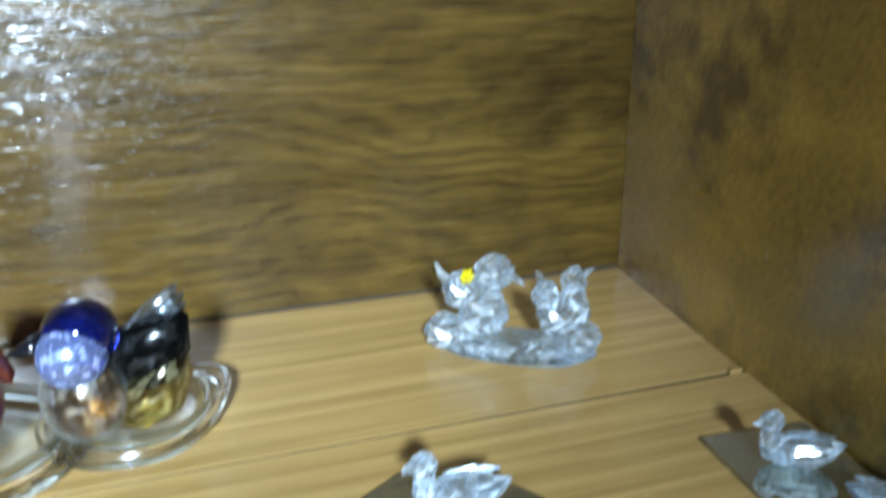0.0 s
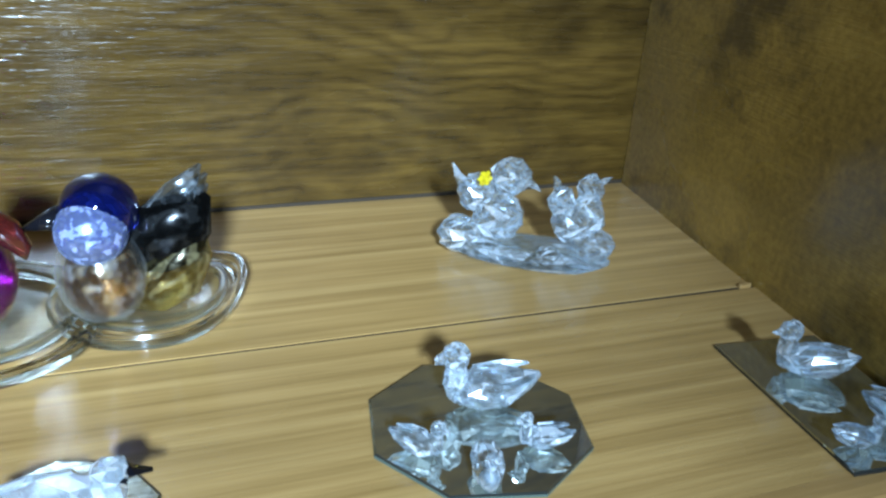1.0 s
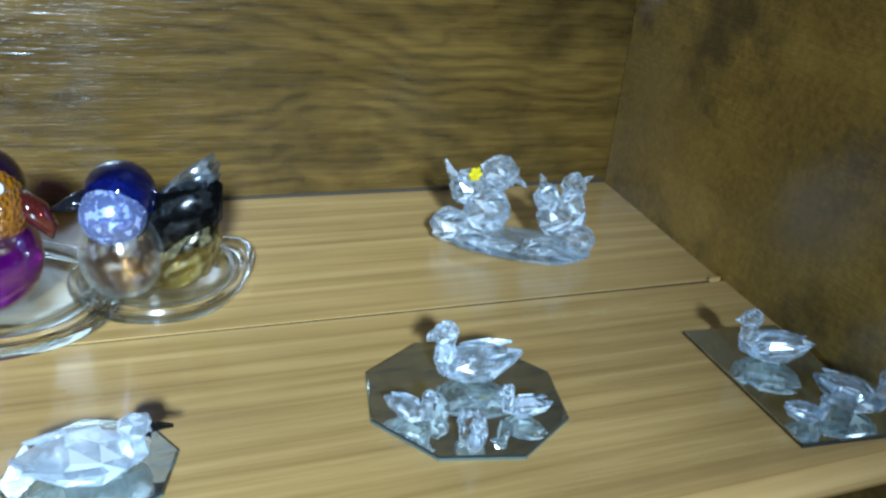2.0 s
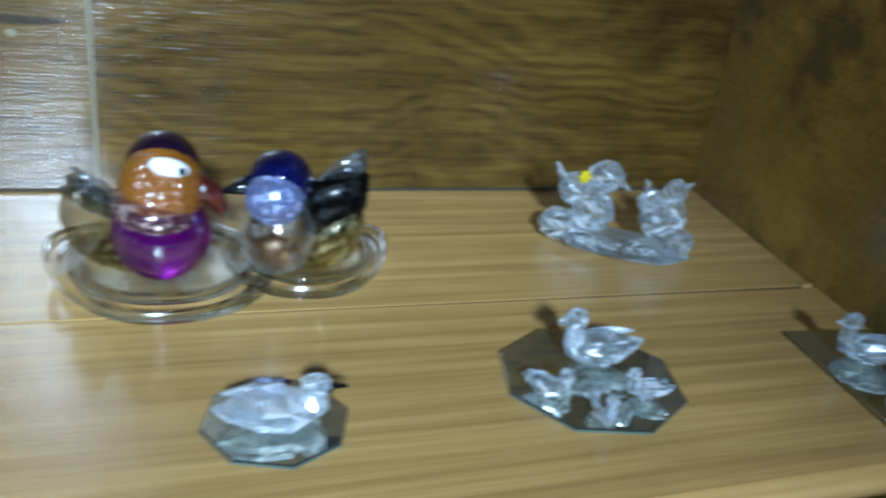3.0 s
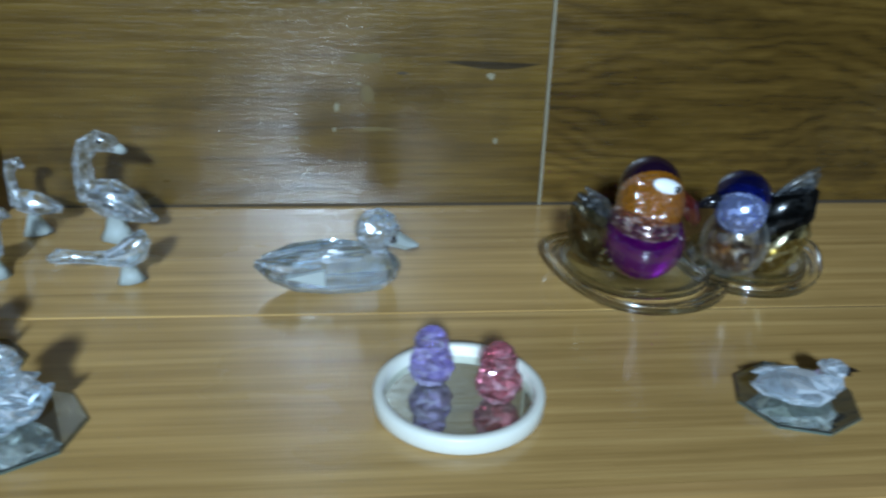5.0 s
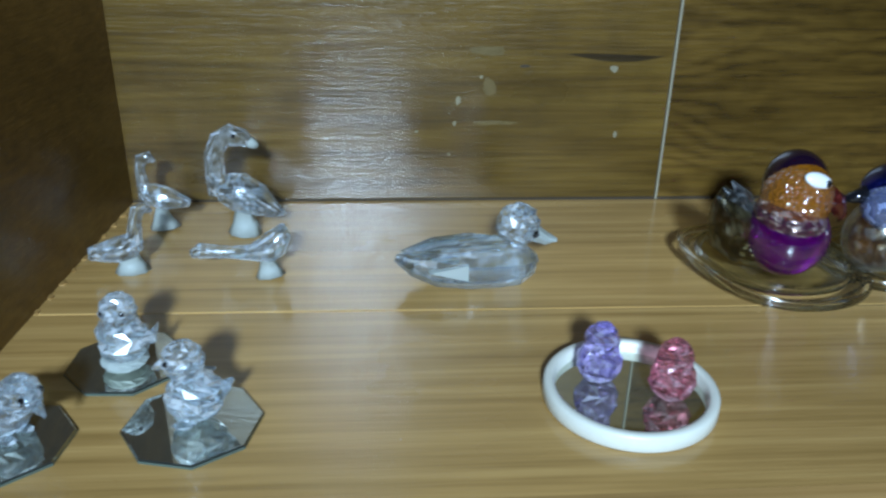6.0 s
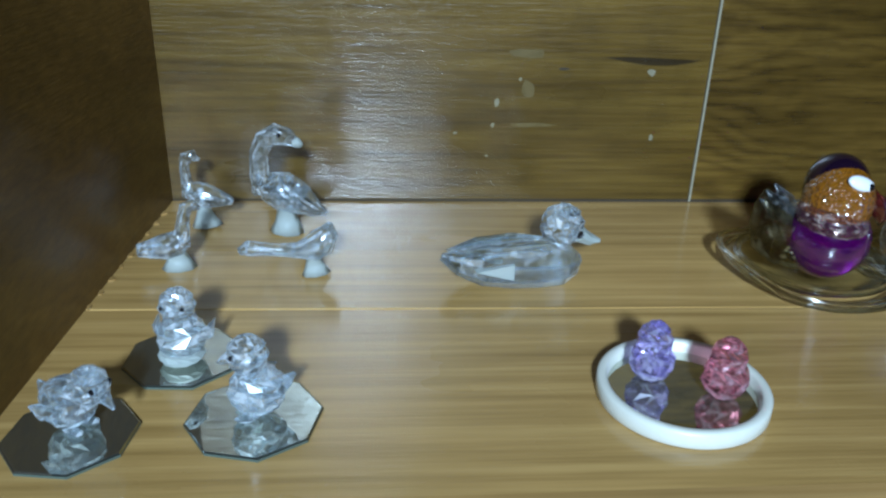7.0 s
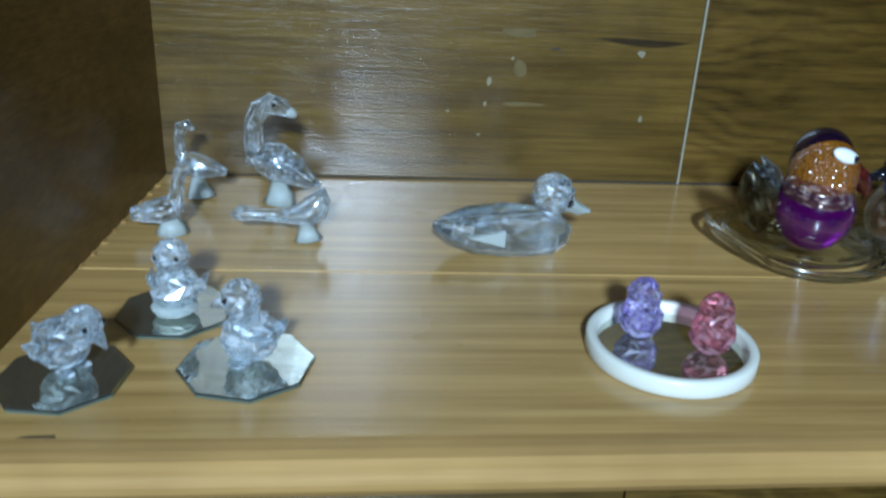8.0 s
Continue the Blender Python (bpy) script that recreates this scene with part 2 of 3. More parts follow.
STRIP = plain("pale_joint_strip", (0.26, 0.23, 0.16), 0.4, grain=0.2)
ROOM = plain("room_plaster", (0.28, 0.26, 0.23), 0.8, grain=0.08)
# board wood with the shade put into its dark colour
SHADED_WOOD = wood("shade_painted_board", (0.03, 0.014, 0.006), (0.07, 0.032, 0.012), (0.11, 0.05, 0.02), "x", "y", 120, 5, 0.4, 0.4, 0.1)


# ---- mesh helpers (lengths in metres unless a figure is built in centimetres) ----
def mesh_object(name, bm, mats, parent=None, label="", smooth=False):
    data = bpy.data.meshes.new(name)
    bmesh.ops.recalc_face_normals(bm, faces=bm.faces[:])
    bm.to_mesh(data)
    bm.free()
    for mt in (mats if isinstance(mats, (list, tuple)) else [mats]):
        data.materials.append(mt)
    if smooth:
        for f in data.polygons:
            f.use_smooth = True
    ob = new(name, data)
    if parent:
        ob.parent = parent
    if label:
        tagged(ob, label)
    return ob


def part(name, bm, mats, parent, label="", smooth=False):
    return mesh_object(name, bm, mats, parent, label, smooth)


def empty(name, m):
    ob = new(name)
    ob.empty_display_size = 0.01
    ob.matrix_world = m
    return ob


def prism(bm, pts, z0, z1, bevel=0.0, mi=0, top_mi=None):
    """Upright prism over a plan outline; bevelled rim towards the top."""
    cx, cy = sum(p[0] for p in pts) / len(pts), sum(p[1] for p in pts) / len(pts)
    levels = [(z0, 0.0), (z1 - bevel, 0.0), (z1, bevel)] if bevel else [(z0, 0.0), (z1, 0.0)]
    loops = []
    for z, inset in levels:
        loop = []
        for x, y in pts:
            d = math.hypot(x - cx, y - cy)
            k = (d - inset) / d
            loop.append(bm.verts.new((cx + (x - cx) * k, cy + (y - cy) * k, z)))
        loops.append(loop)
    n = len(pts)
    for a, b in zip(loops, loops[1:]):
        for i in range(n):
            bm.faces.new((a[i], a[(i + 1) % n], b[(i + 1) % n], b[i])).material_index = mi
    bm.faces.new(loops[0][::-1]).material_index = mi
    bm.faces.new(loops[-1]).material_index = mi if top_mi is None else top_mi


def ell(bm, c, r, mi=0, seg=10, rings=6, rx=0, ry=0, rz=0, groove=0.0):
    """A cut ball: facets in rows, each row turned half a facet."""
    m = Matrix.Translation(c) @ Euler((radians(rx), radians(ry), radians(rz))).to_matrix().to_4x4() @ Matrix.Diagonal((*r, 1))
    rows = []
    for j in range(1, rings):
        th = math.pi * j / rings
        wide = math.sin(th) * (1 - groove * (j % 2))
        rows.append([bm.verts.new(m @ Vector((wide * math.cos(2 * math.pi * (i + 0.5 * (j % 2)) / seg), wide * math.sin(2 * math.pi * (i + 0.5 * (j % 2)) / seg), math.cos(th)))) for i in range(seg)])
    top, bot = bm.verts.new(m @ Vector((0, 0, 1))), bm.verts.new(m @ Vector((0, 0, -1)))
    fs = []
    for i in range(seg):
        k = (i + 1) % seg
        fs.append(bm.faces.new((top, rows[0][i], rows[0][k])))
        fs.append(bm.faces.new((bot, rows[-1][k], rows[-1][i])))
        for j in range(len(rows) - 1):
            a, b = rows[j], rows[j + 1]
            if j % 2 == 0:
                fs.append(bm.faces.new((a[i], b[i], a[k])))
                fs.append(bm.faces.new((a[k], b[i], b[k])))
            else:
                fs.append(bm.faces.new((a[i], b[i], b[k])))
                fs.append(bm.faces.new((a[i], b[k], a[k])))
    for f in fs:
        f.material_index = mi


def tube(bm, pts, radii, mi=0, seg=8, flat=1.0):
    """A swept body through points, with closed ends. flat squeezes it sideways (across y)."""
    pts = [Vector(p) for p in pts]
    loops = []
    for i, p in enumerate(pts):
        d = (pts[min(i + 1, len(pts) - 1)] - pts[max(i - 1, 0)]).normalized()
        side = d.cross(Vector((0, 1, 0)))
        side = side.normalized() if side.length > 0.05 else Vector((0, 0, 1))
        other = d.cross(side).normalized()
        loops.append([bm.verts.new(p + radii[i] * (side * math.cos(2 * math.pi * k / seg) + other * flat * math.sin(2 * math.pi * k / seg))) for k in range(seg)])
    for a, b in zip(loops, loops[1:]):
        for k in range(seg):
            bm.faces.new((a[k], a[(k + 1) % seg], b[(k + 1) % seg], b[k])).material_index = mi
    bm.faces.new(loops[0][::-1]).material_index = mi
    bm.faces.new(loops[-1]).material_index = mi


def lathe(bm, profile, seg=48, mi=0, cx=0.0, cy=0.0, ripple=0.0, waves=0):
    """A closed ring swept round the z axis; profile is a closed loop of (radius, z)."""
    cols = []
    for i in range(seg):
        a = 2 * math.pi * i / seg
        k = 1 + ripple * math.sin(waves * a)
        cols.append([bm.verts.new((cx + r * k * math.cos(a), cy + r * k * math.sin(a), z)) for r, z in profile])
    n = len(profile)
    for i in range(seg):
        a, b = cols[i], cols[(i + 1) % seg]
        for j in range(n):
            bm.faces.new((a[j], b[j], b[(j + 1) % n], a[(j + 1) % n])).material_index = mi


def fused(bm):
    """The overlapping pieces of a figure melted into one solid body."""
    seed = Vector()
    first = bm.verts[:8]
    for v in first:
        seed += v.co / len(first)
    data = bpy.data.meshes.new("piece")
    bmesh.ops.recalc_face_normals(bm, faces=bm.faces[:])
    bm.to_mesh(data)
    core = bmesh.new()
    bmesh.ops.create_cone(core, cap_ends=True, segments=3, radius1=0.01, radius2=0.005, depth=0.01, matrix=Matrix.Translation(seed))
    core_data = bpy.data.meshes.new("core")
    core.to_mesh(core_data)
    core.free()
    body, kernel = new("piece", data), new("core", core_data)
    for mt in range(4):
        data.materials.append(None)
    mod = body.modifiers.new("melt", "BOOLEAN")
    mod.operation, mod.solver, mod.use_self, mod.object = "UNION", "EXACT", True, kernel
    graph = bpy.context.evaluated_depsgraph_get()
    graph.update()
    made = bpy.data.meshes.new_from_object(body.evaluated_get(graph))
    out = bmesh.new()
    out.from_mesh(made)
    for o in (body, kernel):
        bpy.data.objects.remove(o)
    for d in (data, core_data, made):
        bpy.data.meshes.remove(d)
    if len(out.faces) > 0.4 * len(bm.faces):
        bm.free()
        return out
    out.free()
    return bm


def figure(name, bm, mats, m, label, category, group="", smooth=False, uneven=0.045, melt=True):
    """A glass figure drawn in centimetres, as one mesh, stood at the pose m."""
    if uneven and not smooth:
        for v in bm.verts:
            v.co += Vector([random.uniform(-1, 1) * uneven for _ in range(3)])
    if melt:
        bm.verts.ensure_lookup_table()
        bm = fused(bm)
    bmesh.ops.scale(bm, vec=(0.01, 0.01, 0.01), verts=bm.verts[:])
    low = min(v.co.z for v in bm.verts)
    bmesh.ops.translate(bm, vec=(0, 0, -low), verts=bm.verts[:])
    ob = mesh_object(name, bm, mats, None, "", smooth)
    ob.matrix_world = m
    return tagged(ob, label, category, group)


# ---- the cabinet: shelf, panels, sides, top ----
WALL_Y = 0.355


def front_y(x):
    return 0.1180 + 0.010 * (x + 0.1)


def right_x(y):
    return 0.202 + 0.103 * (y - 0.2385)


def left_x(y):
    return -0.42 + 0.0735 * (y - 0.2385)


def board(name, corners, z0, z1, mat, parent, bevel=0.0012, label=""):
    bm = bmesh.new()
    prism(bm, corners, z0, z1)
    if bevel:
        bmesh.ops.bevel(bm, geom=[e for e in bm.edges if all(v.co.z > z1 - 1e-6 for v in e.verts)], offset=bevel, segments=2, affect="EDGES")
    return part(name, bm, mat, parent, label)


shelf = tagged(empty("shelf", pose(0, 0, 0)), "satin brown wooden shelf of two boards with an open joint", "shelf", kind="structure")
SEAM_L, SEAM_R = 0.2335, 0.2283
rear = board("plank", [(left_x(0.2335) - 0.004, SEAM_L + 0.0003), (right_x(0.2283) + 0.003, SEAM_R + 0.0021), (right_x(WALL_Y) + 0.003, WALL_Y + 0.004), (left_x(WALL_Y) - 0.004, WALL_Y + 0.004)], -0.0125, 0.0, SHELF, shelf, 0.0006)
for v in rear.data.vertices:
    v.co.z -= max(0.0, min(0.0008, 0.0008 * (v.co.x + 0.42) / 0.62))
board("plank", [(left_x(0.12) - 0.004, front_y(left_x(0.12))), (right_x(0.11) + 0.003, front_y(right_x(0.11))), (right_x(0.2283) + 0.003, SEAM_R), (left_x(0.2335) - 0.004, SEAM_L)], -0.0125, 0.0, SHELF, shelf, 0.0003)
board("joint_dirt", [(left_x(0.2335), SEAM_L - 0.0002), (right_x(0.2283), SEAM_R - 0.0005), (right_x(0.2283), SEAM_R + 0.0026), (left_x(0.2335), SEAM_L + 0.0005)], -0.009, -0.0008, GRIME_AND_SHADE, shelf, 0, "dark dirt in the open joint")
bm = bmesh.new()
x0, x1 = left_x(0.1) - 0.004, right_x(0.1) + 0.003
prof = [(0.0018, 0.00008), (0.0018, -0.0006), (0.0, -0.0008), (0.0, -0.0125), (-0.009, -0.0125), (-0.0115, -0.0113), (-0.0125, -0.009), (-0.0125, -0.0065), (-0.0112, -0.0030), (-0.008, -0.0006), (-0.004, 0.0000)]
ends = [[bm.verts.new((x, front_y(x) - 0.0003 + dy, z)) for dy, z in prof] for x in (x0, x1)]
for i in range(len(prof)):
    k = (i + 1) % len(prof)
    bm.faces.new((ends[0][i], ends[0][k], ends[1][k], ends[1][i]))
bm.faces.new(ends[0]), bm.faces.new(ends[1][::-1])
part("edge_moulding", bm, LIP, shelf, "paler rounded wooden front edge")
# underside takes the wood whose colour already holds the shade
board("underside", [(x0, 0.128), (x1, 0.128), (x1 + 0.02, WALL_Y + 0.004), (x0 + 0.01, WALL_Y + 0.004)], -0.0165, -0.0128, SHADED_WOOD, shelf, 0)

TOP_Z = 0.40
JOINT_X = -0.1218


def panel(name, xa, xb, mat, label):
    bm = bmesh.new()
    prism(bm, [(xa, WALL_Y), (xb, WALL_Y), (xb, WALL_Y + 0.009), (xa, WALL_Y + 0.009)], -0.95, TOP_Z)
    return tagged(mesh_object(name, bm, mat), label, "wall", kind="structure")


panel("wall_back_1", left_x(WALL_Y) - 0.012, JOINT_X - 0.0009, PANEL_B, "glossy pale brown plywood back panel with a dark streak")
panel("wall_back_2", JOINT_X + 0.0009, right_x(WALL_Y) + 0.012, PANEL_A, "glossy stained plywood back panel with wavy dark grain")
bm = bmesh.new()
prism(bm, [(JOINT_X - 0.0006, WALL_Y - 0.0010), (JOINT_X + 0.0006, WALL_Y - 0.0010), (JOINT_X + 0.0008, WALL_Y + 0.008), (JOINT_X - 0.0008, WALL_Y + 0.008)], 0.0, TOP_Z)
# added dark strip that paints the shadow gap along the wall foot
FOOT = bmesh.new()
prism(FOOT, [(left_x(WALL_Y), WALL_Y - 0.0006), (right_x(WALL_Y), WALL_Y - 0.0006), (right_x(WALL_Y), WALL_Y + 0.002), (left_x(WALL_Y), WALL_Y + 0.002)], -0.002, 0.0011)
tagged(mesh_object("foot_shade_strip", FOOT, GRIME_AND_SHADE), "dark strip painting the shade gap where the panels meet the shelf", "trim", kind="structure")
tagged(mesh_object("trim_joint", bm, STRIP), "thin pale strip covering the joint of two panels", "trim", kind="structure")


def side(name, fn, out, mat, label):
    bm = bmesh.new()
    ya, yb = 0.092, WALL_Y - 0.0005
    prism(bm, [(fn(ya), ya), (fn(yb), yb), (fn(yb) + out, yb), (fn(ya) + out, ya)], -0.95, TOP_Z)
    return tagged(mesh_object(name, bm, mat), label, "wall", kind="structure")


side("wall_left", left_x, -0.014, SIDE_L, "varnished plywood side of the cabinet, shade put into its colour")
side("wall_right", right_x, 0.014, SIDE_R, "mottled brown varnished plywood side of the cabinet, colour lightened for weak light")
# unseen top board and lower shelf, both in the shade-darkened wood
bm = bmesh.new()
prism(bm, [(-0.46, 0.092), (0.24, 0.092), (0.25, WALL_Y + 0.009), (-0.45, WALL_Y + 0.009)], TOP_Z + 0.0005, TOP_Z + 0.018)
tagged(mesh_object("ceiling", bm, SHADED_WOOD), "wooden top board of the cabinet, its colour darkened for shade", "ceiling", kind="structure")
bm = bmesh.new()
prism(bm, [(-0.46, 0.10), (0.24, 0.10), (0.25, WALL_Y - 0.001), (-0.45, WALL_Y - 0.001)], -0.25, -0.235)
tagged(mesh_object("shelf_below", bm, SHADED_WOOD), "lower shelf with shade put into its dark brown colour", "shelf", kind="structure")

# ---- the room round the camera ----
for nm, lo, hi in (("room_floor", (-2.2, -2.4, -1.0), (2.2, 0.8, -0.95)), ("room_ceiling", (-2.2, -2.4, 1.5), (2.2, 0.8, 1.55)), ("room_wall_back", (-2.2, -2.45, -0.95), (2.2, -2.4, 1.5)), ("room_wall_front", (-2.2, 0.8, -0.95), (2.2, 0.85, 1.5)), ("room_wall_left", (-2.25, -2.4, -0.95), (-2.2, 0.8, 1.5)), ("room_wall_right", (2.2, -2.4, -0.95), (2.25, 0.8, 1.5))):
    bm = bmesh.new()
    prism(bm, [(lo[0], lo[1]), (hi[0], lo[1]), (hi[0], hi[1]), (lo[0], hi[1])], lo[2], hi[2])
    tagged(mesh_object(nm, bm, ROOM), "dim grey-brown plaster of the room", "room", kind="structure")


# ---- mirrors ----
MIRROR_H = 0.0011


def mirror(name, pts, label, edge=None, group=""):
    cx, cy = sum(p[0] for p in pts) / len(pts), sum(p[1] for p in pts) / len(pts)
    base = empty(name, pose(cx, cy, 0))
    local = [(x - cx, y - cy) for x, y in pts]
    bm = bmesh.new()
    prism(bm, local, 0.0, MIRROR_H - 0.0002, 0.0)
    part("backing", bm, edge or MIRROR_EDGE, base, "greenish glass edge" if edge is None else "blackened edge")
    bm = bmesh.new()
    prism(bm, [(x * 0.998, y * 0.998) for x, y in local], MIRROR_H - 0.0002, MIRROR_H + 0.0003, 0.0006)
    part("mirror_face", bm, MIRROR, base, "silvered face with a narrow bevel")
    return tagged(base, label, "mirror", group)


def octagon(cx, cy, r, turn=0.0):
    return [(cx + r * math.cos(radians(turn + 45 * i)), cy + r * math.sin(radians(turn + 45 * i))) for i in range(8)]


mirror("octagonal_mirror", octagon(0.0515, 0.1715, 0.0345, 10), "eight-sided mirror coaster under a crystal duck family", group="octagonal mirrors")
mirror("octagonal_mirror", octagon(-0.0620, 0.1630, 0.0232, 5), "small eight-sided mirror coaster under a crystal duck", group="octagonal mirrors")
mirror("octagonal_mirror", octagon(-0.3400, 0.1580, 0.0235, 10), "eight-sided mirror coaster under a striped-head crystal chick", group="octagonal mirrors")
mirror("octagonal_mirror", octagon(-0.3985, 0.1500, 0.0220, 15), "eight-sided mirror coaster near the dark cabinet side", group="octagonal mirrors")
mirror("octagonal_mirror", octagon(-0.3720, 0.1960, 0.0222, 20), "eight-sided mirror coaster behind two others", group="octagonal mirrors")
mirror("rectangular_mirror", [(0.1470, 0.1200), (0.1885, 0.1165), (0.1945, 0.1875), (0.1521, 0.1914)], "rectangular mirror tile with dark edges against the side", DARK_EDGE)

RING = (-0.1880, 0.1670)
ring = empty("round_mirror_tray", pose(*RING, 0))
bm = bmesh.new()
R = 0.0310
lathe(bm, [(R - 0.0042, 0.0022), (R - 0.0048, 0.0), (R - 0.0006, 0.0), (R, 0.0008), (R, 0.0058), (R - 0.0008, 0.0067), (R - 0.0030, 0.0067), (R - 0.0039, 0.0060)], 72)
part("rim", bm, WHITE_PLASTIC, ring, "milky white plastic rim", True)
bm = bmesh.new()
prism(bm, [((R - 0.0041) * math.cos(2 * math.pi * i / 64), (R - 0.0041) * math.sin(2 * math.pi * i / 64)) for i in range(64)], 0.0004, 0.0024)
part("mirror_face", bm, MIRROR, ring, "round mirror in the tray")
tagged(ring, "round mirror in a milky white plastic rim", "mirror")


def on(x, y, z=0.0, turn=0.0, size=1.0):
    """Pose on the shelf, centimetres and degrees."""
    return pose(x / 100, y / 100, z, 0, 0, turn) @ Matrix.Diagonal((size, size, size, 1))


ON_MIRROR = MIRROR_H + 0.0003


# ---- crystal and glass figures; each faces +x in its own frame, drawn in centimetres ----
def duck(name, m, label, length=3.0, group="", eye=False, seg=9, mats=None, beak=0):
    """Swimming duck: boat body, raised tail, neck, cut ball head, flat beak."""
    k = length / 3.0
    bm = bmesh.new()
    tube(bm, [(-1.55 * k, 0, 1.05 * k), (-1.1 * k, 0, 0.85 * k), (-0.4 * k, 0, 0.68 * k), (0.3 * k, 0, 0.62 * k), (0.85 * k, 0, 0.68 * k), (1.15 * k, 0, 0.85 * k)], [0.06 * k, 0.36 * k, 0.62 * k, 0.66 * k, 0.52 * k, 0.24 * k], 0, seg, 1.15)
    for s in (-1, 1):
        tube(bm, [(-1.3 * k, s * 0.42 * k, 1.15 * k), (-0.6 * k, s * 0.62 * k, 0.95 * k), (0.3 * k, s * 0.62 * k, 0.8 * k), (0.6 * k, s * 0.5 * k, 0.75 * k)], [0.05 * k, 0.24 * k, 0.3 * k, 0.08 * k], 0, 6, 0.5)
    tube(bm, [(0.85 * k, 0, 0.55 * k), (1.08 * k, 0, 1.0 * k), (1.12 * k, 0, 1.55 * k)], [0.5 * k, 0.42 * k, 0.3 * k], 0, 8)
    ell(bm, (1.12 * k, 0, 1.82 * k), (0.43 * k, 0.42 * k, 0.42 * k), 0, seg, 6)
    tube(bm, [(1.42 * k, 0, 1.78 * k), (1.6 * k, 0, 1.7 * k), ((1.98 if beak else 1.74) * k, 0, (1.58 if beak else 1.64) * k)], [0.18 * k, 0.13 * k, 0.05 * k], beak, 6, 1.2)
    if eye:
        for s in (-1, 1):
            ell(bm, (1.4 * k, s * 0.3 * k, 1.83 * k), (0.08 * k, 0.07 * k, 0.08 * k), 1, 6, 4)
    return figure(name, bm, mats or [CLEARCUT, BLACK], m, label, "figurine", group)


def chick(name, m, label, head=(0.35, 2.55), beak_dip=0.0, frost=False, wings=0.5, size=1.0):
    """Round chick: two cut balls, wing and tail chips, beak, black bead eyes."""
    bm = bmesh.new()
    hx, hz = head
    ell(bm, (0, 0, 1.05), (1.08, 1.0, 1.0), 0, 12, 8)
    ell(bm, (hx, 0, hz), (0.78, 0.76, 0.76), 0, 16, 12, groove=0.09)
    tube(bm, [(hx + 0.62, 0, hz - 0.05 - beak_dip), (hx + 0.85, 0, hz - 0.14 - 1.4 * beak_dip), (hx + 1.06, 0, hz - 0.22 - 2.2 * beak_dip)], [0.24, 0.17, 0.04], 0, 6, 1.1)
    for s in (-1, 1):
        ell(bm, (hx + 0.56, s * 0.42, hz + 0.14), (0.11, 0.09, 0.11), 1, 7, 5)
        tube(bm, [(0.35, s * 0.88, 1.35), (-0.15, s * 1.08, 1.2), (-0.75, s * (1.0 + wings * 0.5), 1.2 + wings)], [0.12, 0.38, 0.05], 0, 6, 0.45)
    tube(bm, [(-0.8, 0, 1.1), (-1.1, 0, 1.3), (-1.38, 0, 1.55)], [0.4, 0.28, 0.06], 0, 6, 0.9)
    if frost:
        ell(bm, (0.2, 0, 0.32), (0.95, 0.95, 0.36), 2, 12, 6)
    else:
        for s in (-1, 1):
            ell(bm, (0.45, s * 0.4, 0.1), (0.45, 0.25, 0.14), 0, 7, 4)
    ob = figure(name, bm, [CRYSTAL, BLACK, FROST], m @ Matrix.Diagonal((size, size, size, 1)), label, "figurine", "crystal chicks", uneven=0.02)
    return ob


# mallard on the bare wood
bm = bmesh.new()
tube(bm, [(-3.3, 0, 1.6), (-2.6, 0, 1.35), (-1.5, 0, 1.15), (0, 0, 1.08), (1.3, 0, 1.08), (2.2, 0, 1.1), (2.8, 0, 1.2), (3.1, 0, 1.3)], [0.14, 0.55, 0.92, 1.12, 1.15, 1.0, 0.66, 0.25], 0, 10, 1.2)
for v in bm.verts:
    v.co.z = max(v.co.z, 0.28)
for s in (-1, 1):
    # folded wing in long plates, frosted wing mark, bead eye
    tube(bm, [(-3.0, s * 0.45, 1.75), (-1.6, s * 0.9, 1.72), (0.2, s * 1.0, 1.78), (1.5, s * 0.75, 1.9)], [0.08, 0.36, 0.46, 0.14], 0, 6, 0.5)
    tube(bm, [(-2.7, s * 0.25, 1.9), (-1.2, s * 0.5, 2.0), (0.6, s * 0.5, 2.1), (1.6, s * 0.4, 2.15)], [0.05, 0.24, 0.28, 0.1], 0, 5, 0.6)
    mark = [[bm.verts.new((x, s * y, z)) for x, z in ((-1.95, 1.45), (-0.3, 1.72), (-0.3, 0.95))] for y in (0.9, 1.42)]
    for loop in mark:
        bm.faces.new(loop).material_index = 2
    for i in range(3):
        bm.faces.new((mark[0][i], mark[0][(i + 1) % 3], mark[1][(i + 1) % 3], mark[1][i])).material_index = 2
    ell(bm, (2.86, s * 0.62, 2.70), (0.16, 0.12, 0.16), 1, 8, 6)
tube(bm, [(1.9, 0, 1.4), (2.1, 0, 2.1)], [0.72, 0.58], 0, 10)
ell(bm, (2.15, 0, 2.95), (1.02, 0.94, 1.0), 0, 11, 7)
tube(bm, [(2.9, 0, 2.5), (3.5, 0, 2.2), (4.0, 0, 2.08)], [0.44, 0.27, 0.09], 2, 8, 1.3)
figure("crystal_mallard", bm, [BLOWN, BLACK, FROST], on(-23.75, 25.8, 0, 6), "large clear crystal mallard duck standing on the bare shelf", "figurine")

# geese with frosted feet
bm = bmesh.new()
tube(bm, [(2.1, 0, 1.0), (1.6, 0, 1.2), (0.8, 0, 1.75), (-0.1, 0, 2.2), (-0.75, 0, 2.45), (-1.1, 0, 2.65)], [0.1, 0.4, 0.82, 1.0, 0.76, 0.4], 0, 20, 0.95)
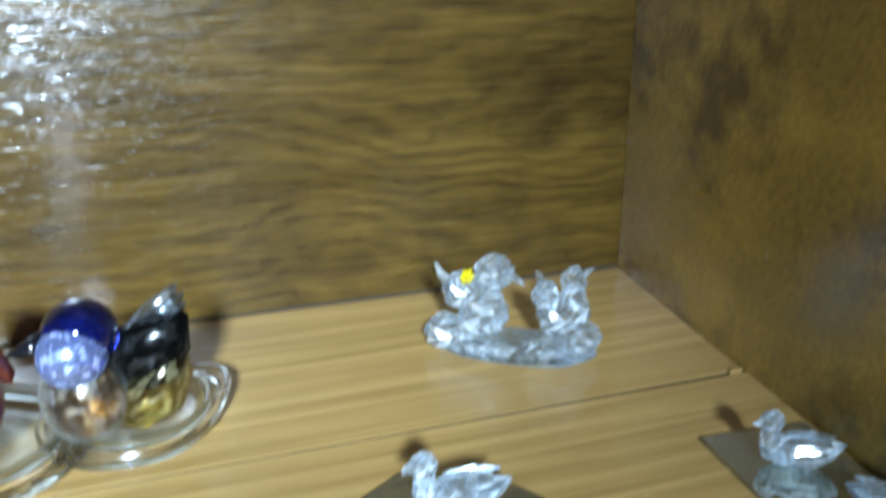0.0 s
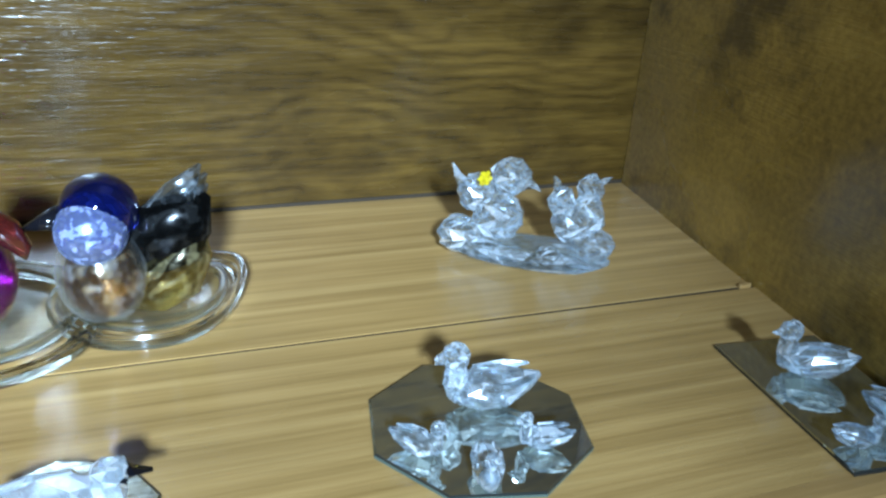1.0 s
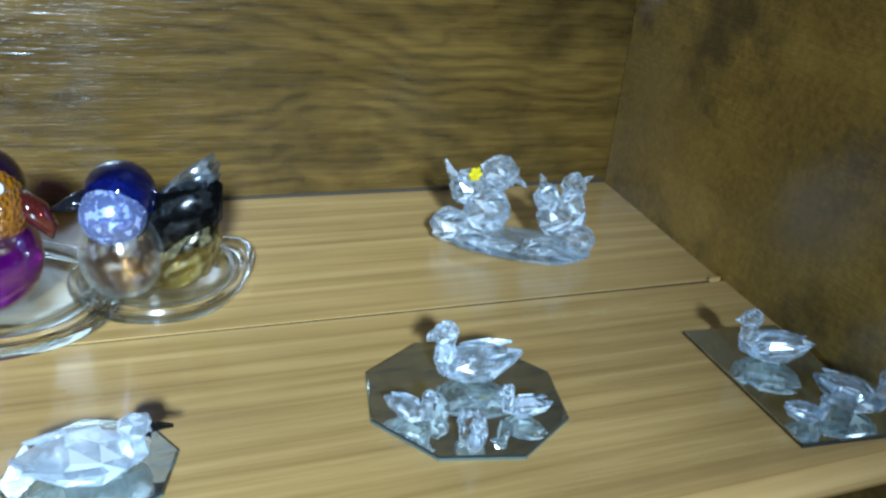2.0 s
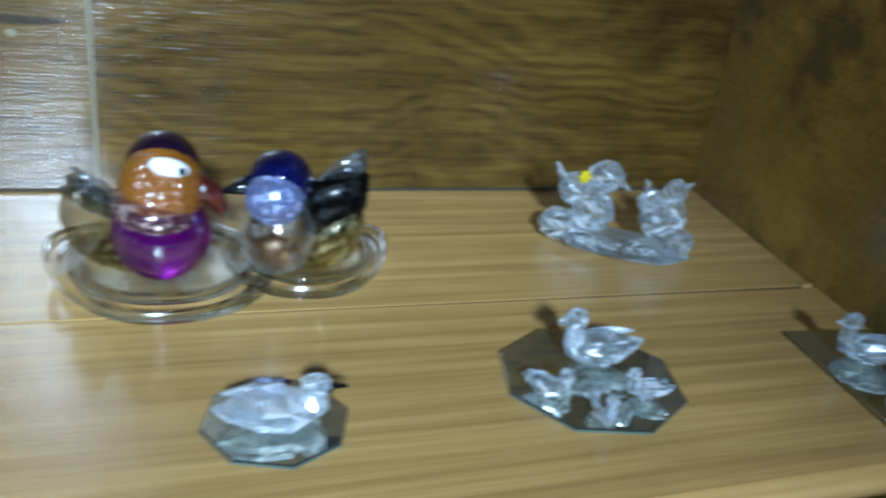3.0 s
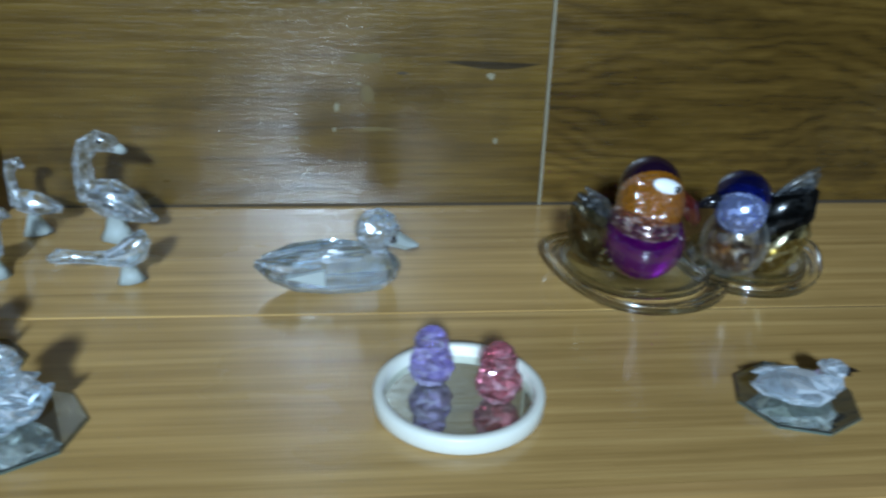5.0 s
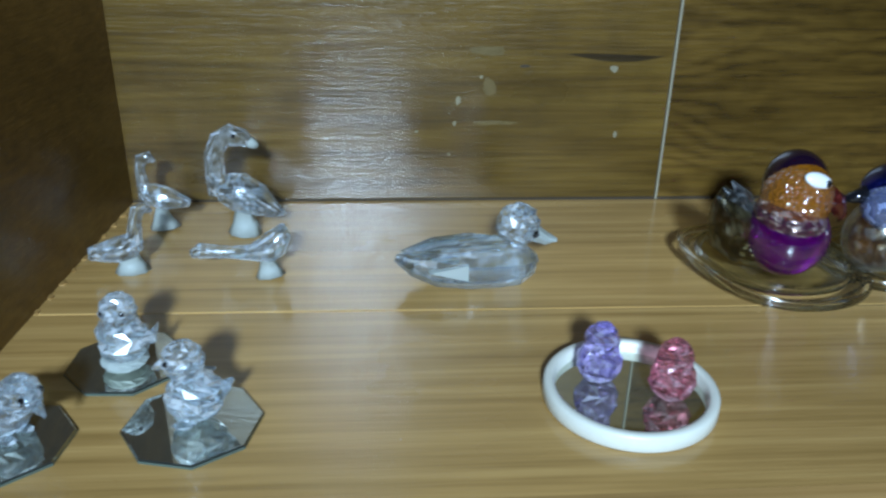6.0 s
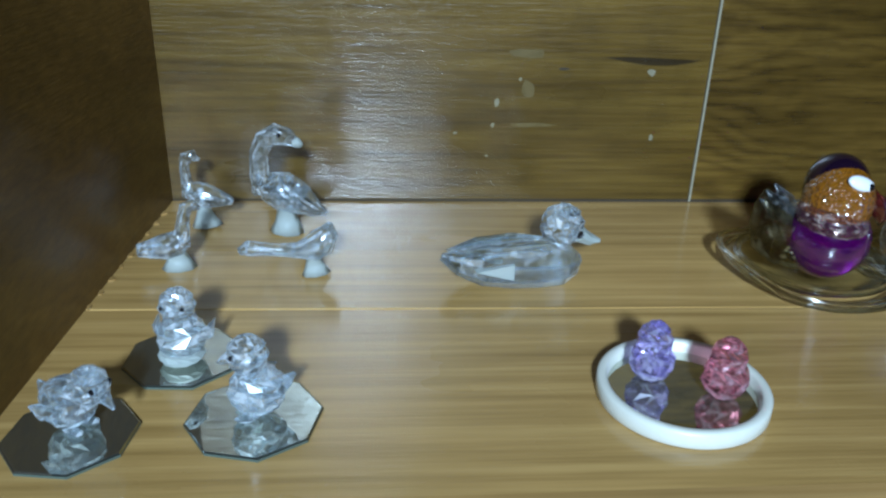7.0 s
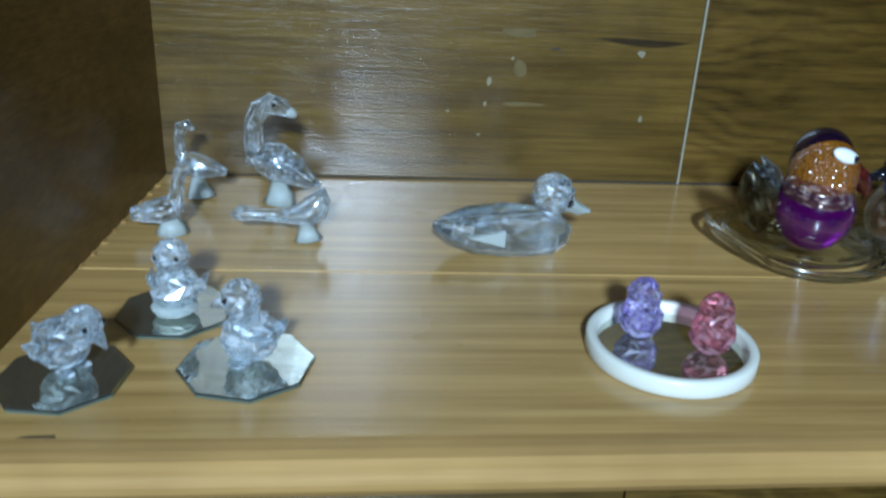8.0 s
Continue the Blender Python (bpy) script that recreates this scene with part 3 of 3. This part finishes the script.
tube(bm, [(-0.95, 0, 2.2), (-1.12, 0, 3.1), (-1.1, 0, 4.15), (-0.8, 0, 4.85), (-0.25, 0, 5.12), (0.3, 0, 4.98), (0.95, 0, 4.55)], [0.62, 0.5, 0.46, 0.5, 0.54, 0.45, 0.12], 0, 20, 0.9)
for s in (-1, 1):
    ell(bm, (-0.05, s * 0.42, 5.18), (0.12, 0.08, 0.12), 1, 7, 5)
    tube(bm, [(1.2, s * 0.75, 1.5), (0.4, s * 0.98, 1.95), (-0.4, s * 0.85, 2.3)], [0.06, 0.42, 0.1], 0, 6, 0.4)
ell(bm, (0.62, 0, 4.78), (0.5, 0.3, 0.26), 2, 10, 6, 0, 32)
tube(bm, [(0.05, 0, 1.3), (0.1, 0, 0.55), (0.05, 0, 0.0)], [0.4, 0.62, 0.85], 2, 8, 0.8)
figure("crystal_goose", bm, [SMOOTH, BLACK, FROST], on(-34.55, 31.2, 0, 0), "tall crystal goose with arched neck and frosted feet", "figurine", "crystal geese", True, 0)

bm = bmesh.new()
tube(bm, [(1.15, 0, 2.75), (1.1, 0, 2.3), (0.75, 0, 1.75), (0.25, 0, 1.4), (-0.5, 0, 1.3), (-1.4, 0, 1.35), (-2.2, 0, 1.45), (-2.9, 0, 1.5), (-3.35, 0, 1.35)], [0.15, 0.5, 0.75, 0.68, 0.42, 0.32, 0.34, 0.42, 0.2], 0, 20, 0.95)
tube(bm, [(0.3, 0, 0.95), (0.35, 0, 0.4), (0.4, 0, 0.0)], [0.34, 0.5, 0.75], 2, 8, 0.7)
figure("crystal_goose", bm, [SMOOTH, BLACK, FROST], on(-33.05, 26.5, 0, 4, 0.9), "crystal goose stretching its neck low, frosted foot", "figurine", "crystal geese", True, 0)

bm = bmesh.new()
tube(bm, [(1.7, 0, 1.35), (1.2, 0, 1.45), (0.5, 0, 1.55), (-0.2, 0, 1.75), (-0.55, 0, 1.95)], [0.2, 0.38, 0.62, 0.6, 0.3], 0, 20, 0.9)
tube(bm, [(-0.4, 0, 1.6), (-0.55, 0, 2.4), (-0.6, 0, 3.1), (-0.45, 0, 3.6), (-0.1, 0, 3.72), (0.2, 0, 3.5)], [0.45, 0.28, 0.24, 0.32, 0.3, 0.08], 0, 20, 0.9)
tube(bm, [(0.2, 0, 1.0), (0.25, 0, 0.4), (0.3, 0, 0.0)], [0.3, 0.55, 0.8], 2, 8, 0.7)
figure("crystal_gosling", bm, [SMOOTH, BLACK, FROST], on(-38.9, 32.0, 0, -6), "small crystal gosling beside the back panel", "figurine", "crystal geese", True, 0)

bm = bmesh.new()
tube(bm, [(-1.75, 0, 1.05), (-1.3, 0, 1.05), (-0.6, 0, 1.1), (0.05, 0, 1.25), (0.4, 0, 1.5)], [0.3, 0.42, 0.6, 0.6, 0.35], 0, 20, 0.9)
tube(bm, [(0.1, 0, 1.2), (0.3, 0, 1.9), (0.4, 0, 2.5), (0.55, 0, 2.95), (0.85, 0, 3.05), (1.15, 0, 2.85)], [0.5, 0.34, 0.28, 0.32, 0.28, 0.08], 0, 20, 0.9)
tube(bm, [(0.0, 0, 0.9), (0.0, 0, 0.4), (0.0, 0, 0.0)], [0.3, 0.55, 0.8], 2, 8, 0.7)
figure("crystal_gosling", bm, [SMOOTH, BLACK, FROST], on(-39.0, 27.3, 0, 12), "small crystal gosling with frosted foot by the dark side", "figurine", "crystal geese", True, 0)

# chicks on their mirrors
chick("crystal_chick", on(-33.85, 15.9, ON_MIRROR, 190), "crystal chick with finely cut head and black eyes", (0.25, 2.55), 0.0, False, 0.2, 0.93)
chick("crystal_chick", on(-37.1, 19.4, ON_MIRROR, 262), "crystal chick facing outward on a frosted base", (0.12, 2.5), 0.0, True, 0.35, 0.92)
chick("crystal_chick", on(-39.9, 15.4, ON_MIRROR, -28), "crystal chick bending its head down", (1.2, 2.1), 0.2, False, 0.05, 0.9)

# duck family on the large eight-sided mirror, and the ducks on the others
duck("crystal_duck", on(5.75, 17.85, ON_MIRROR, 172), "clear crystal mother duck among three ducklings on a mirror", 3.0, "crystal ducks")
duck("crystal_duckling", on(2.90, 16.30, ON_MIRROR, -40), "tiny clear crystal duckling on the mirror", 1.6, "crystal ducklings")
duck("crystal_duckling", on(4.40, 14.80, ON_MIRROR, -105), "tiny clear crystal duckling on the mirror", 1.7, "crystal ducklings")
duck("crystal_duckling", on(6.50, 15.50, ON_MIRROR, 165), "tiny clear crystal duckling on the mirror", 1.6, "crystal ducklings")
duck("crystal_duck", on(-6.3, 16.2, ON_MIRROR, 2) @ Matrix.Diagonal((1.32, 1.7, 0.72, 1)), "crystal duck with a black beak on a small mirror, sparkle put into its pale glass", 2.6, "crystal ducks", True, 9, [FLASH_LIT, BLACK], 1)
duck("crystal_duck", on(17.2, 16.5, ON_MIRROR, 152), "clear crystal duck on the rectangular mirror", 2.7, "crystal ducks")
duck("crystal_duck", on(17.80, 13.30, ON_MIRROR, -48), "clear crystal duck facing the other on the rectangular mirror", 2.5, "crystal ducks")
duck("crystal_duckling", on(15.60, 13.00, ON_MIRROR, -20), "tiny clear crystal duckling beside its mother", 1.5, "crystal ducklings")


# egg-shaped owls in the round tray
def egg(m, mat, label):
    bm = bmesh.new()
    ell(bm, (0, 0, 0.84), (0.88, 0.85, 0.84), 0, 10, 7)
    ell(bm, (0.03, 0, 1.66), (0.68, 0.66, 0.76), 0, 10, 7)
    tube(bm, [(0.5, 0, 1.62), (0.68, 0, 1.5), (0.78, 0, 1.4)], [0.2, 0.14, 0.05], 0, 6, 1.0)
    return figure("coloured_crystal_bird", bm, [mat], m, label, "figurine", "coloured crystal birds", False, 0.025)


egg(on(-19.75, 17.55, 0.0024, 250), LILAC, "faceted lilac crystal bird in the round mirror tray")
egg(on(-17.45, 16.35, 0.0024, 235), PINK, "faceted pink crystal bird in the round mirror tray")

# pair on a shared clear base, one wearing a yellow flower
bm = bmesh.new()
ell(bm, (0, 0, 0.35), (3.1, 1.45, 0.36), 3, 16, 6, 0, 0, -32)
ell(bm, (-2.2, 1.3, 0.75), (0.85, 0.8, 0.7), 0, 10, 6)
ell(bm, (-0.75, 1.2, 1.35), (1.0, 0.95, 1.0), 0, 11, 7)
ell(bm, (-1.55, 1.5, 2.25), (0.72, 0.7, 0.72), 0, 10, 6)
ell(bm, (-0.3, 1.3, 2.85), (0.78, 0.72, 0.72), 0, 11, 7)
tube(bm, [(0.25, 1.2, 2.75), (0.6, 1.1, 2.5), (0.85, 1.05, 2.25)], [0.22, 0.15, 0.04], 0, 6)
tube(bm, [(-2.0, 1.6, 2.5), (-2.3, 1.7, 2.95), (-2.45, 1.75, 3.35)], [0.22, 0.16, 0.04], 0, 6)
for i in range(6):
    a = 2 * math.pi * i / 6
    ell(bm, (-1.5 + 0.17 * math.cos(a), 0.95, 2.95 + 0.17 * math.sin(a)), (0.12, 0.09, 0.12), 2, 6, 4)
ell(bm, (-1.5, 0.85, 2.95), (0.1, 0.1, 0.1), 2, 6, 4)
ell(bm, (2.25, -0.75, 0.7), (0.95, 0.8, 0.6), 0, 10, 6)
ell(bm, (1.6, -0.2, 1.5), (0.75, 0.7, 0.8), 0, 10, 6)
ell(bm, (2.3, -0.1, 1.55), (0.7, 0.66, 0.95), 0, 10, 7)
ell(bm, (1.25, 0.0, 2.2), (0.55, 0.52, 0.6), 0, 9, 6)
ell(bm, (2.35, 0.0, 2.6), (0.5, 0.48, 0.62), 0, 9, 6)
tube(bm, [(2.6, 0, 2.75), (2.95, 0, 2.9), (3.2, 0, 3.05)], [0.16, 0.1, 0.03], 0, 6)
tube(bm, [(1.05, 0.0, 2.55), (0.95, 0.05, 2.95), (0.85, 0.1, 3.2)], [0.2, 0.14, 0.03], 0, 6)
ell(bm, (0.3, -1.0, 0.62), (0.5, 0.4, 0.35), 0, 8, 5)
figure("crystal_sculpture", bm, [CLEARCUT, BLACK, YELLOW, BLOWN], on(11.7, 27.5, -0.0005, 0, 1.16), "clear crystal sculpture of two figures with a yellow flower", "figurine")

# ---- two coloured glass birds in a clear two-lobed dish ----
dish = empty("glass_dish", pose(0, 0, 0))


def bowl(cx, cy, r, label, end):
    bm = bmesh.new()
    lathe(bm, [(0.002, 0.0), (r * 0.70, 0.0), (r * 0.86, 0.003), (r * 0.94, 0.009), (r * 0.92, 0.0098), (r * 0.83, 0.0052), (r * 0.68, 0.0032), (0.002, 0.0032)], 56, 0, cx, cy, 0.012, 9)
    b = part("bowl", bm, DISH, dish, label, True)
    for k, z in ((0.90, 0.0058), (1.02, 0.0022), (1.13, 0.0030)):
        bm = bmesh.new()
        lathe(bm, [(r * k + 0.0017 * math.cos(a), z + 0.0017 * math.sin(a) * (1.3 if k > 1 else 1)) for a in [math.pi * i / 4 for i in range(8)]], 56, 0, cx, cy, 0.01, 5)
        for v in bm.verts:
            v.co.z += 0.0065 * max(0.0, k - 0.85) * 4 * max(0.0, end * (v.co.x - cx) / r - 0.1) ** 2
        part("rim", bm, CLEAR, b, "", True)


bowl(-0.0930, 0.2660, 0.0375, "round clear glass lobe", -1)
bowl(-0.0360, 0.2700, 0.0290, "smaller round clear glass lobe", 1)
tagged(dish, "clear glass dish with two lobes and ringed rims", "dish")

# each bird: cut glass breast, crackled face, cap, beak, folded tail
bm = bmesh.new()
ell(bm, (0, 0, 1.95), (1.88, 1.95, 1.95), 0, 28, 18)
ell(bm, (0.05, -0.12, 3.75), (1.54, 1.52, 1.75), 1, 28, 18)
ell(bm, (-0.22, -0.32, 2.9), (1.62, 1.60, 0.95), 2, 28, 14, 0, 14)
ell(bm, (0.2, 0.3, 4.2), (1.44, 1.36, 1.58), 3, 28, 18)
ell(bm, (0.1, -1.17, 4.92), (0.74, 0.24, 0.36), 4, 20, 10, -40, 16)
ell(bm, (0.46, -1.38, 4.80), (0.17, 0.09, 0.17), 5, 12, 8)
tube(bm, [(1.05, -0.5, 4.1), (1.7, -0.7, 3.6), (2.05, -0.75, 3.0), (2.1, -0.7, 2.6)], [0.5, 0.46, 0.3, 0.06], 9, 14)
tube(bm, [(-0.7, 0.5, 0.75), (-1.5, 0.7, 1.15), (-2.15, 0.85, 1.9), (-2.55, 0.95, 2.8), (-2.75, 1.0, 3.5), (-2.9, 1.0, 4.1)], [0.45, 0.95, 1.2, 0.95, 0.6, 0.1], 6, 18, 0.7)
for a, l in ((10, 1.0), (34, 0.95), (58, 0.85)):
    d = radians(a)
    tube(bm, [(-1.2, 0.6, 2.4), (-1.9 * l - 0.5, 0.8 - 0.3 * math.sin(d), 3.0 + 0.7 * math.sin(d)), (-2.7 * l - 0.6, 0.9 - 0.4 * math.sin(d), 3.5 + 1.2 * math.sin(d))], [0.3, 0.42, 0.05], 8, 10, 0.3)
ell(bm, (-1.2, 0.5, 1.0), (1.1, 0.9, 0.75), 7, 22, 14, 0, 16)
figure("glass_bird", bm, [PURPLE, ORANGE, ROSE, PLUM, WHITE_EYE, BLACK, OLIVE, GOLD_GLASS, FEATHER, RUST], on(-9.4, 25.7, 0.0034, 12, 1.0), "purple glass bird with orange face and white eye", "figurine", "glass birds", True, 0, False)

bm = bmesh.new()
ell(bm, (0, 0, 1.75), (1.52, 1.5, 1.75), 0, 28, 18)
ell(bm, (0.0, 0.1, 1.65), (1.25, 1.2, 1.4), 1, 18, 12)
ell(bm, (0.10, 0.45, 3.45), (1.14, 1.16, 1.12), 2, 26, 16)
ell(bm, (-0.05, -0.15, 3.95), (1.26, 1.2, 1.2), 3, 28, 18)
tube(bm, [(1.05, 0.3, 3.85), (1.6, 0.35, 3.68), (2.15, 0.4, 3.5)], [0.42, 0.27, 0.07], 6, 12)
for a, l in ((0, 1.0), (16, 1.0), (-16, 0.92), (30, 0.95)):
    d = radians(a)
    tube(bm, [(-1.0, -0.3, 2.2), (-1.9 * l, -0.5 + 0.3 * math.sin(d), 3.0 + 0.8 * math.sin(d)), (-2.7 * l, -0.7 + 0.5 * math.sin(d), 3.8 + 1.3 * math.sin(d)), (-3.4 * l, -0.9 + 0.6 * math.sin(d), 4.6 + 1.6 * math.sin(d))], [0.4, 0.72, 0.55, 0.06], 4, 12, 0.25)
tube(bm, [(-0.7, -0.3, 1.9), (-1.3, -0.4, 2.35), (-2.1, -0.5, 2.95), (-2.8, -0.6, 3.6), (-3.4, -0.7, 4.3)], [0.3, 1.0, 1.3, 0.95, 0.15], 7, 18, 0.6)
tube(bm, [(-0.5, -0.2, 0.75), (-1.4, -0.3, 1.05), (-2.2, -0.4, 1.6), (-2.8, -0.5, 2.5), (-3.1, -0.6, 3.3)], [0.5, 1.0, 1.15, 0.8, 0.15], 5, 18, 0.85)
figure("glass_bird", bm, [BUBBLE, AMBER, BLUE, NAVY, FEATHER, GOLD_GLASS, BLACK, DARK_SMOKE], on(-5.0, 25.7, 0.0034, 168), "clear glass bird with crackled blue head and smoked tail", "figurine", "glass birds", True, 0, False)

# glass on the shelf below, half hidden under the edge
bm = bmesh.new()
ell(bm, (0, 0, 2.0), (2.0, 2.0, 2.0), 0, 14, 9)
ell(bm, (0.4, 0, 4.6), (1.2, 1.2, 1.2), 0, 12, 8)
figure("crystal_ornament", bm, [CRYSTAL], pose(-0.20, 0.15, -0.235), "round crystal ornament on the dark lower shelf", "figurine", "ornaments below")

# worn spots of the shelf: a dark gouge near the front, splinters where the boards meet the sides
def flake(name, x, y, w, d, turn, mat, seed, rise):
    rnd = random.Random(seed)
    bm = bmesh.new()
    pts = []
    for i in range(8):
        a = 2 * math.pi * i / 8
        k = rnd.uniform(0.6, 1.2)
        px, py = 0.5 * w * k * math.cos(a), 0.5 * d * k * math.sin(a)
        pts.append((x + px * math.cos(turn) - py * math.sin(turn), y + px * math.sin(turn) + py * math.cos(turn)))
    prism(bm, pts, -0.0015, rise)
    part(name, bm, mat, shelf)


flake("gouge", -0.3950, 0.1180, 0.013, 0.0022, 0.05, GOUGE, 3, 0.0002)
for i in range(9):
    y = 0.236 + 0.0125 * i
    flake("splinter", left_x(y) + 0.0008, y, 0.0022 + 0.0008 * (i % 3), 0.0042, 0.4 * (i % 2), LIP, 60 + i, 0.0006)
flake("splinter", right_x(0.2283) - 0.0035, 0.2300, 0.0075, 0.0022, 0.1, LIP, 80, 0.0009)

# small pale marks painting glints and reflections on the back panel, and one dark nick in its varnish
GLINT_MARK = plain("painted_glint", (0.19, 0.165, 0.10), 0.6, grain=0.25)
NICK = plain("dark_nick", (0.03, 0.02, 0.010), 0.5)
panel_b = bpy.data.objects["wall_back_1"]


def panel_mark(x, z, w, h, mat, seed):
    rnd = random.Random(seed)
    bm = bmesh.new()
    n = 9
    front, rear = [], []
    for i in range(n):
        a = 2 * math.pi * i / n
        k = rnd.uniform(0.65, 1.15)
        px, pz = x + 0.5 * w * k * math.cos(a), z + 0.5 * h * k * math.sin(a)
        front.append(bm.verts.new((px, WALL_Y - 0.0002, pz)))
        rear.append(bm.verts.new((px, WALL_Y + 0.0004, pz)))
    bm.faces.new(front)
    for i in range(n):
        bm.faces.new((front[i], rear[i], rear[(i + 1) % n], front[(i + 1) % n]))
    part("panel_mark", bm, mat, panel_b)


for i, (x, z, w, h) in enumerate(((-0.2357, 0.0567, 0.0026, 0.0060), (-0.2372, 0.0442, 0.0022, 0.0030), (-0.2576, 0.0397, 0.0018, 0.0018), (-0.1535, 0.0737, 0.0052, 0.0044), (-0.1492, 0.0381, 0.0026, 0.0042), (-0.2398, 0.0267, 0.0016, 0.0016), (-0.2238, 0.0694, 0.0018, 0.0022))):
    panel_mark(x, z, w * 1.05, h * 0.95, GLINT_MARK, i)
# three larger marks, close to the panel colour
PALE_MARK = plain("pale_panel_mark", (0.112, 0.076, 0.024), 0.4, grain=0.35)
for i, (x, z, w, h) in enumerate(((-0.2205, 0.0830, 0.0190, 0.0065), (-0.2190, 0.0640, 0.0080, 0.0110), (-0.2150, 0.0445, 0.0260, 0.0030))):
    panel_mark(x, z, w, h, PALE_MARK, 40 + i)
panel_mark(-0.2010, 0.0751, 0.0060, 0.0013, NICK, 20)
